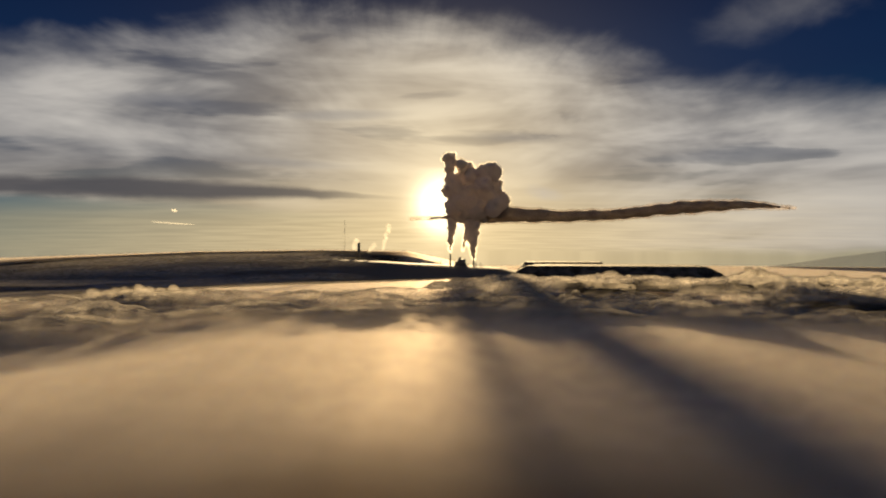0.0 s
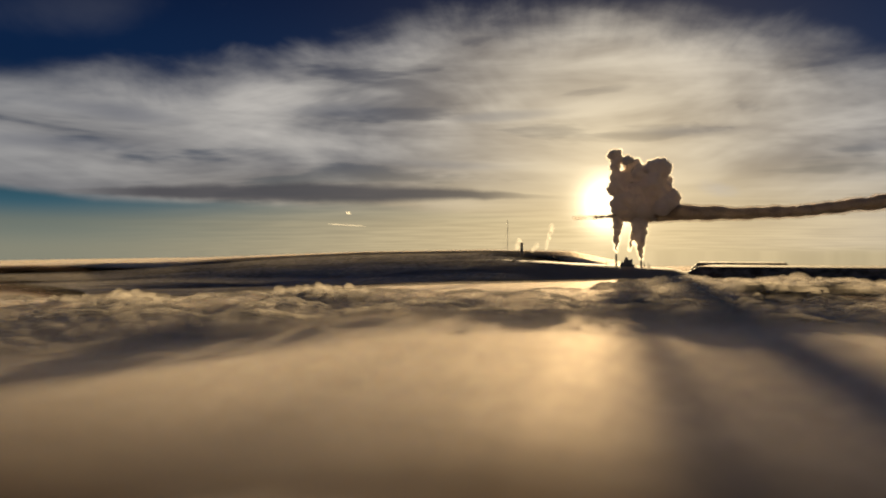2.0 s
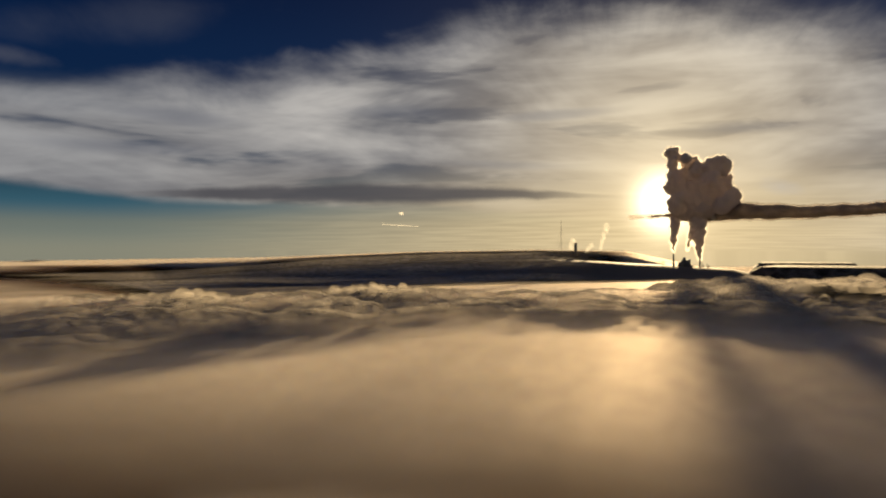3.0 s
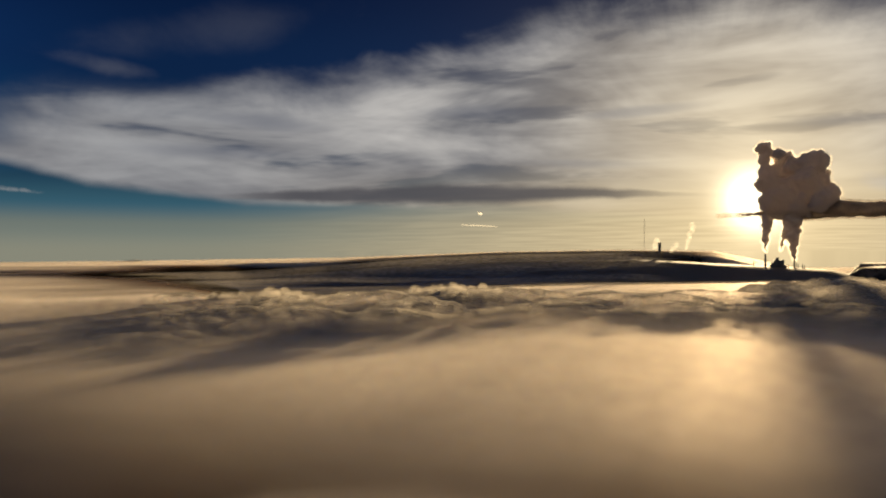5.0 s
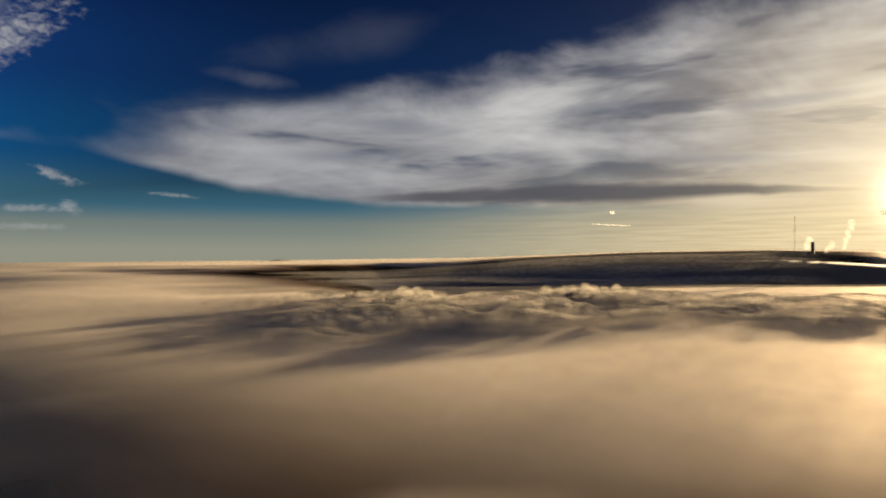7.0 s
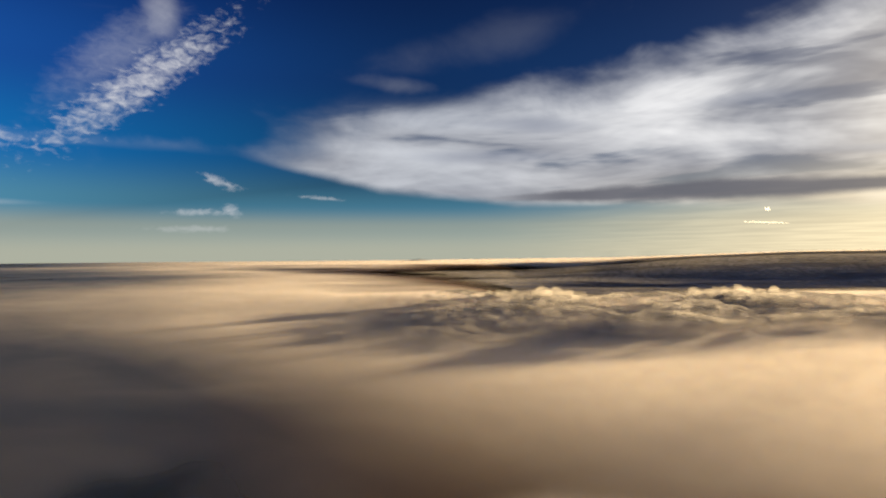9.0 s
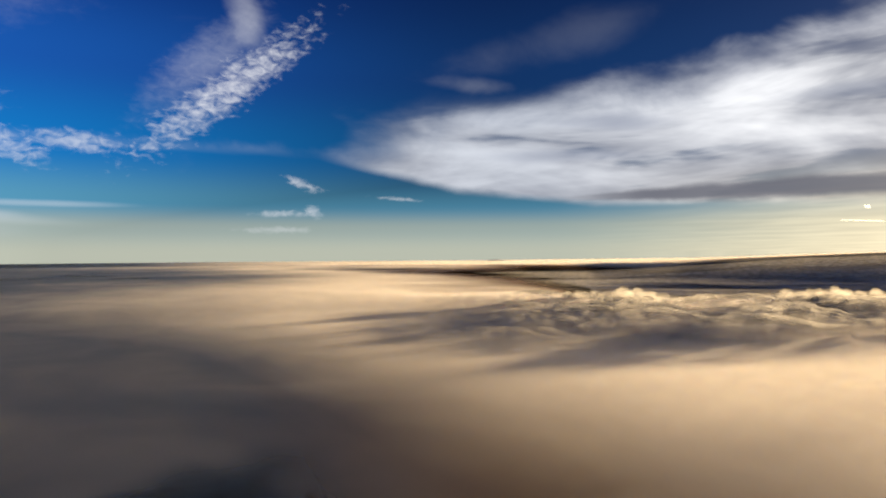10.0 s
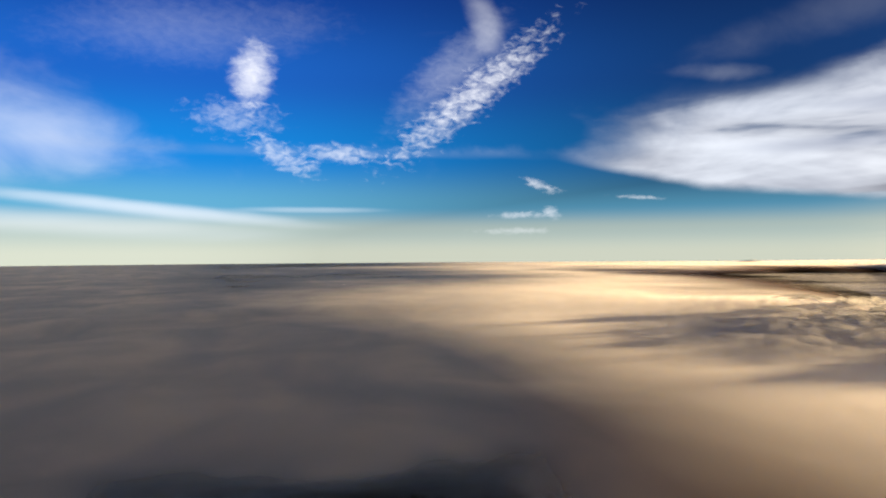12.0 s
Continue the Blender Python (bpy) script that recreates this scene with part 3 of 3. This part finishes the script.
# the mesa of dark spoil
def mesa(name, middle_bearing, half, distance, depth, top_z, base_z, label, seed):
    w = math.tan(radians(half)) * distance
    u, v = np.meshgrid(np.linspace(-1.4, 1.4, 280), np.linspace(-1.4, 1.4, 90), indexing="ij")
    px, py = u * w, v * depth
    edge = np.maximum(np.abs(u) * 1.0, np.abs(v)) + 0.10 * (fbm(px, py, 90.0, 4, seed) - 0.5)
    slope = np.clip((1.13 - edge) / 0.22, 0, 1)
    bench = np.clip((1.3 - edge) / 0.26, 0, 1)
    z = base_z + (top_z - base_z) * (0.72 * slope + 0.28 * bench)
    z = z + 5 * (fbm(px, py, 60.0, 4, seed + 3) - 0.5) * (1 - slope) * bench * 3
    mesh = grid_mesh(name, px, py, z)
    mesh.materials.append(rock_mat)
    mesh.materials.append(snow_mat)
    level = z.reshape(-1)
    tops = [0] * len(mesh.polygons)
    for i, poly in enumerate(mesh.polygons):
        if poly.normal.z > 0.985 and min(level[k] for k in poly.vertices) > base_z + (top_z - base_z) * 0.9:
            tops[i] = 1
    mesh.polygons.foreach_set("material_index", tops)
    ob = new(name, mesh)
    here = at(middle_bearing, 0, distance)
    ob.matrix_world = Matrix.Translation((here.x, here.y, 0)) @ pose(0, 0, 0, 0, 0, middle_bearing)
    return tagged(ob, label, "mesa")


mesa("mesa", -14.0, 7.2, 3250, 260, 56.0, -6.0, "flat-topped dark spoil mesa with snow-dusted top above fog", 71)
mesa("mesa", -10.0, 3.3, 4000, 220, 60.0, -6.0, "farther pale flat-topped mesa behind the dark one", 81)


# steam
def unit_ball():
    bm = bmesh.new()
    bmesh.ops.create_icosphere(bm, subdivisions=2, radius=1.0)
    bm.verts.ensure_lookup_table()
    got = np.array([v.co[:] for v in bm.verts]), np.array([[v.index for v in f.verts] for f in bm.faces])
    bm.free()
    return got


def steam_body(name, balls, mat, label, voxel, ruffle, size, parent=None, grow=0.0, squash=(1, 1, 1), turn=0.0):
    corners, faces = unit_ball()
    turned = np.array(pose(0, 0, 0, 0, 0, turn).to_3x3())
    places, rads = np.array([p for p, _ in balls]), np.array([r for _, r in balls])
    skins = [(corners * (rad * np.array(squash) + grow)) @ turned.T + place for place, rad in zip(places, rads)]
    rings = [faces + k * len(corners) for k in range(len(balls))]
    mesh = bpy.data.meshes.new(name)
    mesh.from_pydata(np.concatenate(skins).tolist(), [], np.concatenate(rings).tolist())
    mesh.materials.append(mat)
    ob = new(name, mesh)
    ob.parent = parent
    if label:
        ob["label"] = label
    melt = ob.modifiers.new("melt", "REMESH")
    melt.mode, melt.voxel_size, melt.use_smooth_shade = "VOXEL", voxel, True
    for scale, amount in ((size, ruffle), (size * 0.35, ruffle * 0.5)):
        tex = bpy.data.textures.new(name + "_ruffle", "CLOUDS")
        tex.noise_scale, tex.noise_depth = scale, 3
        push = ob.modifiers.new("ruffle", "DISPLACE")
        push.texture, push.texture_coords, push.strength, push.mid_level = tex, "GLOBAL", amount, 0.5
    return ob


FAR = 3000.0


def spot(bearing, rise, off=0.0):
    return tuple(at(bearing, rise, FAR + off))


rng = random.Random(4)


def budding(balls, buds, share=0.42):
    """Adds small round heads to the skin of each ball."""
    for (px, py, pz), rad in balls:
        yield (px, py, pz), rad
        for _ in range(buds):
            way = Vector((rng.gauss(0, 1), rng.gauss(0, 1), rng.gauss(0.25, 1))).normalized() * rad * 0.88
            yield (px + way.x, py + way.y, pz + way.z), rad * share * rng.uniform(0.7, 1.3)


def rising(bearing0, rise0, bearing1, rise1, r0, r1, count, sway=0.08):
    """Balls along a rising column that widens."""
    for k in range(count):
        t = k / (count - 1)
        rad = r0 + (r1 - r0) * t**0.8
        yield spot(bearing0 + (bearing1 - bearing0) * t + rng.uniform(-sway, sway), rise0 + (rise1 - rise0) * t, rng.uniform(-1, 1) * rad * 0.4), rad * rng.uniform(0.85, 1.15)


def lump(bearing, rise, wide, tall, count, r0, r1):
    """Balls scattered through an oval, wide and tall in degrees."""
    for _ in range(count):
        a, q = rng.uniform(0, math.tau), math.sqrt(rng.random())
        yield spot(bearing + math.cos(a) * q * wide, rise + math.sin(a) * q * tall, rng.uniform(-40, 40)), rng.uniform(r0, r1)


body = []
body += budding(rising(-0.62, 0.05, -0.75, 2.6, 4, 19, 18), 5)
body += budding(rising(-2.58, -0.6, -2.45, 2.6, 5, 29, 18), 5)
body += budding(rising(-1.75, 0.1, -2.0, 2.4, 4, 9, 12), 3)
body += budding(lump(-2.7, 3.7, 2.1, 0.8, 34, 26, 42), 4)
body += budding(lump(-3.7, 5.75, 0.9, 1.1, 22, 26, 40), 6)
body += budding(lump(-1.35, 5.3, 1.1, 1.0, 24, 22, 34), 5)
body += budding(lump(-4.6, 4.4, 0.5, 0.6, 10, 22, 32), 5)
body += budding(lump(-2.2, 6.6, 0.5, 0.5, 6, 18, 26), 5)
body += budding(lump(-0.55, 7.5, 0.32, 0.75, 12, 14, 21), 6)
body += budding(lump(-1.4, 7.1, 0.45, 0.45, 6, 12, 18), 6)
steam_plume = empty("steam_plume", at(-1.6, -1.0, FAR), "dark backlit twin steam plume merging into one cloud", "steam plume")
home = steam_plume.matrix_world.inverted()
body = [(tuple(home @ Vector(c)), r) for c, r in body]
steam_body("core", body, steam_mat, "", 5.0, 9.0, 22.0, steam_plume)
steam_body("rim", body, steam_thin_mat, "thin glowing rim of steam", 5.0, 9.0, 22.0, steam_plume, 6.5)

drift = []
for k in range(260):
    b = 2.7 - 30.0 * k / 259
    rad = float(np.interp(b, [-27.3, -24, -20, -15, -10, -6, -3, 0, 2.7], [3, 20, 34, 29, 30, 41, 42, 10, 2.2]))
    mid = float(np.interp(b, [-27, -24, -20, -14, -10, -5, 0, 2.7], [3.25, 3.6, 3.5, 3.0, 2.9, 3.05, 2.85, 2.72]))
    off = rad / FAR * 9
    drift.append((spot(b + rng.uniform(-0.1, 0.1), mid + rng.uniform(-off, off), rng.uniform(0, 60)), rad * rng.uniform(0.6, 0.95)))
trail_cloud = empty("drifting_smoke", at(-10, 3, FAR), "long flat dark smoke layer drifting off the plume", "smoke")
home = trail_cloud.matrix_world.inverted()
drift = [(tuple(home @ Vector(c)), r) for c, r in drift]
steam_body("layer", drift, smoke_mat, "", 6.0, 6.0, 36.0, trail_cloud, 0.0, (1.9, 1.0, 0.8), -12.0)
steam_body("fringe", drift, smoke_thin_mat, "thin smoke fringe", 6.0, 11.0, 30.0, trail_cloud, 5.0, (1.9, 1.0, 0.8), -12.0)
steam_body("mist", drift, smoke_thin_mat, "thin smoke fringe", 7.0, 16.0, 36.0, trail_cloud, 8.0, (1.9, 1.0, 0.8), -12.0)


# works on the hill
def works():
    here = at(-1.5, 0, FAR)
    base = Vector((here.x, here.y, 30.0))
    ob = empty("power_works", base, "dark silhouetted industrial works with steaming stacks on a hill", "factory", -1.5)
    part("boiler_house", box(bmesh.new(), (36, 30, 54), (2, 0, 27), 0.8), concrete_mat, ob)
    part("roof_house", box(bmesh.new(), (12, 16, 10), (-4, 0, 59), 0.5), concrete_mat, ob)
    part("stair_tower", box(bmesh.new(), (8, 10, 56), (17, -6, 28), 0.4), concrete_mat, ob)
    part("turbine_hall", box(bmesh.new(), (60, 30, 34), (0, 8, 17), 0.6), concrete_mat, ob)
    part("coal_bunker", box(bmesh.new(), (22, 20, 44), (-16, 4, 22), 0.5), concrete_mat, ob)
    part("low_hall", box(bmesh.new(), (70, 26, 22), (58, 10, 11), 0.5), concrete_mat, ob)
    part("stack", tube(bmesh.new(), (-46, 0, 0), 4.5, 3.4, 78), concrete_mat, ob)
    part("stack", tube(bmesh.new(), (56, 0, 0), 4.0, 3.0, 64), concrete_mat, ob)
    for x, h in ((36, 36), (64, 44), (70, 38), (84, 40), (91, 34), (-88, 52)):
        part("flue", tube(bmesh.new(), (x, 2, 0), 1.6, 1.3, h, 12), steel_mat, ob)


works()


def chimney_tower():
    here = at(7.03, 0, 3700.0)
    ob = empty("chimney", (here.x, here.y, 60.0), "short thick concrete chimney standing in fog on the ridge", "chimney")
    part("shaft", tube(bmesh.new(), (0, 0, 0), 7.8, 7.2, 105, 32), concrete_mat, ob)
    part("collar", tube(bmesh.new(), (0, 0, 102.0), 7.8, 7.8, 2.4, 32), steel_mat, ob, "dark steel collar")


chimney_tower()


def radio_mast():
    here = at(8.2, 0, 3700.0)
    ob = empty("radio_mast", (here.x, here.y, 70.0), "slender guyed lattice radio mast rising out of fog", "mast")
    tall = 218
    bm = bmesh.new()
    for k in range(3):
        a = k * math.tau / 3
        tube(bm, (math.cos(a) * 1.1, math.sin(a) * 1.1, 0), 0.35, 0.35, tall, 6)
    part("lattice", bm, steel_mat, ob)
    for level in range(0, tall - 4, 6):
        part("brace", tube(bmesh.new(), (0, 0, level), 1.25, 1.25, 0.5, 3), steel_mat, ob)
    for k in range(3):
        a = k * math.tau / 3 + 0.4
        for top in (90, 170):
            foot = Vector((math.cos(a) * 80, math.sin(a) * 80, 0))
            way = Vector((0, 0, top)) - foot
            bm = bmesh.new()
            m = Matrix.Translation(foot + way / 2) @ way.to_track_quat("Z", "Y").to_matrix().to_4x4()
            bmesh.ops.create_cone(bm, cap_ends=True, segments=5, radius1=0.12, radius2=0.12, depth=way.length, matrix=m)
            part("guy_wire", bm, steel_mat, ob)


radio_mast()


# far hills, paled by haze that is put into their material
def far_hill(bearing, rise, wide, label, seed, tall_under=-1.5):
    d = 4800.0
    half = math.tan(radians(wide)) * d
    u, v = np.meshgrid(np.linspace(-1, 1, 120), np.linspace(-1, 1, 24), indexing="ij")
    top = EYE_Z + d * math.tan(radians(rise))
    shape = np.clip(1 - np.abs(u) ** 1.3, 0, 1) * np.clip(1 - v * v, 0, 1) ** 0.6
    z = -4 + (top + 4) * shape * (0.82 + 0.36 * (fbm(u * half + 3000, v * 100, half * 0.35, 4, seed) - 0.0) * 0.5)
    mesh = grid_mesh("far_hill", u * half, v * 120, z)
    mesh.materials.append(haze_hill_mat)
    ob = new("far_hill", mesh)
    here = at(bearing, 0, d)
    ob.matrix_world = Matrix.Translation((here.x, here.y, 0)) @ pose(0, 0, 0, 0, 0, bearing)
    return tagged(ob, label, "hill")


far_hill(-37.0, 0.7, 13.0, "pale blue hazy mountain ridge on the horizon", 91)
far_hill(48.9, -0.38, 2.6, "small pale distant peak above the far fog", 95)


# small white cloud and vapour trail in the clear band of sky
puff_balls = [(tuple(at(21.5 + rng.uniform(-0.16, 0.16), 3.2 + rng.uniform(-0.1, 0.08), 4300 + rng.uniform(-10, 10))), rng.uniform(3.5, 6.5)) for _ in range(9)]
puff = steam_body("small_cloud", puff_balls, steam_bright_mat, "", 3.0, 5.0, 12.0)
tagged(puff, "tiny bright white puff of cloud in clear sky", "cloud")
line_balls = [(tuple(at(23.1 - 3.0 * k / 39, 2.26 - 0.17 * k / 39 + 0.01 * math.sin(k), 4300)), 2.2 + 0.5 * math.sin(math.pi * k / 39)) for k in range(40)]
line = steam_body("vapour_trail", line_balls, steam_bright_mat, "", 1.0, 1.0, 12.0)
tagged(line, "thin pale vapour trail low in the clear sky", "cloud")


# loose steam round the chimney and along the ridge
def wisp(bearing, rise0, rise1, lean, r0, r1, count, label):
    balls = []
    for k in range(count):
        t = k / (count - 1)
        balls.append((spot(bearing + lean * t + rng.uniform(-0.08, 0.08), rise0 + (rise1 - rise0) * t, rng.uniform(760, 800)), (r0 + (r1 - r0) * t) * rng.uniform(0.8, 1.2)))
    return tagged(steam_body("steam_wisp", balls, wisp_mat, "", 2.5, 4.0, 12.0), label, "steam")


wisp(5.1, 0.0, 2.1, -0.55, 7, 15, 16, "pale thin steam wisp rising behind the ridge")
wisp(7.5, 0.1, 0.9, -0.3, 10, 17, 9, "pale steam cloud beside the concrete chimney")
wisp(6.1, 0.0, 0.5, -0.3, 11, 14, 9, "low pale steam behind the ridge")


# billows along the fog's rim
def settled(ob):
    """The mesh of ob with its modifiers worked in; ob itself goes."""
    mesh = bpy.data.meshes.new_from_object(ob.evaluated_get(bpy.context.evaluated_depsgraph_get()))
    mesh.polygons.foreach_set("use_smooth", np.ones(len(mesh.polygons), dtype=bool))
    old = ob.data
    bpy.data.objects.remove(ob)
    bpy.data.meshes.remove(old)
    return mesh


def billow_shapes(count):
    shapes = []
    for k in range(count):
        balls = [((rng.gauss(0, 15), rng.gauss(0, 12), abs(rng.gauss(0, 6)) - 3), rng.uniform(7, 14)) for _ in range(8)]
        balls = list(budding(list(budding(balls, 4, 0.5)), 2, 0.45))
        shapes.append(settled(steam_body("billow", balls, billow_mat, "", 3.0, 3.5, 8.0, None, 0.0, (1.1, 1.0, 0.8))))
    return shapes


def fog_top(x, y):
    r, b = np.array([math.hypot(x, y)]), np.array([math.degrees(math.atan2(-x, y))])
    return float(fog_shape(np.array([x]), np.array([y]), r, b)[0][0])


def raise_billows():
    shapes = billow_shapes(6)
    rows = [(rng.uniform(-36, -3), 900 * (2.4 ** rng.random()), 1.1) for _ in range(34)]
    rows += [(rng.uniform(20, 42), 970 - 240 * rng.random(), 0.9) for _ in range(16)]
    rows += [(rng.gauss(-3.1, 0.5), rng.gauss(860, 12), 0.62) for _ in range(5)]
    for bearing, distance, size in rows:
        here = at(bearing, 0, distance)
        gather = float(fbm(np.array([here.x]), np.array([here.y]), 130.0, 2, 19)[0])
        if gather < 0.4 and size != 0.62:
            continue
        size = size * rng.uniform(0.6, 1.25) * (0.6 + distance / 1900)
        ob = new("fog_billow", rng.choice(shapes))
        ob.matrix_world = pose(here.x, here.y, fog_top(here.x, here.y) - 9.0 * size, 0, 0, rng.uniform(0, 360)) @ Matrix.Diagonal((size, size, size, 1))
        tagged(ob, "round golden head of fog on the billowing rim", "fog", "heads of fog", "stuff")


raise_billows()


# woods under the thin fog
def bare_tree(tall, seed):
    r2 = random.Random(seed)
    ob = empty("tree", (0, 0, 0), "dark leafless winter tree half hidden in fog", "tree", group="trees under the fog")
    bm = tube(bmesh.new(), (0, 0, 0), 0.32, 0.12, tall * 0.6, 7)
    limbs = []
    for k in range(9):
        a, t = math.tau * k / 9 + r2.random(), r2.uniform(0.3, 0.6)
        foot = Vector((0, 0, tall * t))
        tip = foot + Vector((math.cos(a) * tall * 0.26, math.sin(a) * tall * 0.26, tall * r2.uniform(0.2, 0.38)))
        limbs.append((foot, tip))
        m = Matrix.Translation((foot + tip) / 2) @ (tip - foot).to_track_quat("Z", "Y").to_matrix().to_4x4()
        bmesh.ops.create_cone(bm, cap_ends=True, segments=5, radius1=0.14, radius2=0.04, depth=(tip - foot).length, matrix=m)
    part("trunk", bm, bark_mat, ob)
    bm = bmesh.new()
    for foot, tip in limbs:
        for _ in range(34):
            p = foot.lerp(tip, r2.uniform(0.45, 1.1)) + Vector((r2.gauss(0, 1), r2.gauss(0, 1), r2.gauss(0, 0.8))) * tall * 0.075
            s = tall * r2.uniform(0.02, 0.045)
            vs = [bm.verts.new(p + Vector((r2.uniform(-1, 1), r2.uniform(-1, 1), r2.uniform(-1, 1))) * s) for _ in range(4)]
            for f in ((0, 1, 2), (0, 3, 1), (1, 3, 2)):
                bm.faces.new([vs[q] for q in f])
    part("crown", bm, twig_mat, ob)
    return ob


def plant_woods():
    r2 = random.Random(12)
    kinds = [bare_tree(h, 40 + k) for k, h in enumerate((8, 10, 13))]
    clumps = [(r2.uniform(58, 106), r2.uniform(170, 340), r2.uniform(14, 34)) for _ in range(18)]
    first = set()
    for b, d, wide in clumps:
        centre = at(b, 0, d)
        for _ in range(11):
            x, y = centre.x + r2.gauss(0, wide * 0.5), centre.y + r2.gauss(0, wide * 0.5)
            r, bb = np.array([math.hypot(x, y)]), np.array([math.degrees(math.atan2(-x, y))])
            z = float(land_height(np.array([x]), np.array([y]), r, bb)[0]) - 0.3
            m, k = pose(x, y, z, 0, 0, r2.uniform(0, 360)), r2.randrange(3)
            if k in first:
                copy_thing(kinds[k], m)
            else:
                first.add(k)
                kinds[k].matrix_world = m


plant_woods()
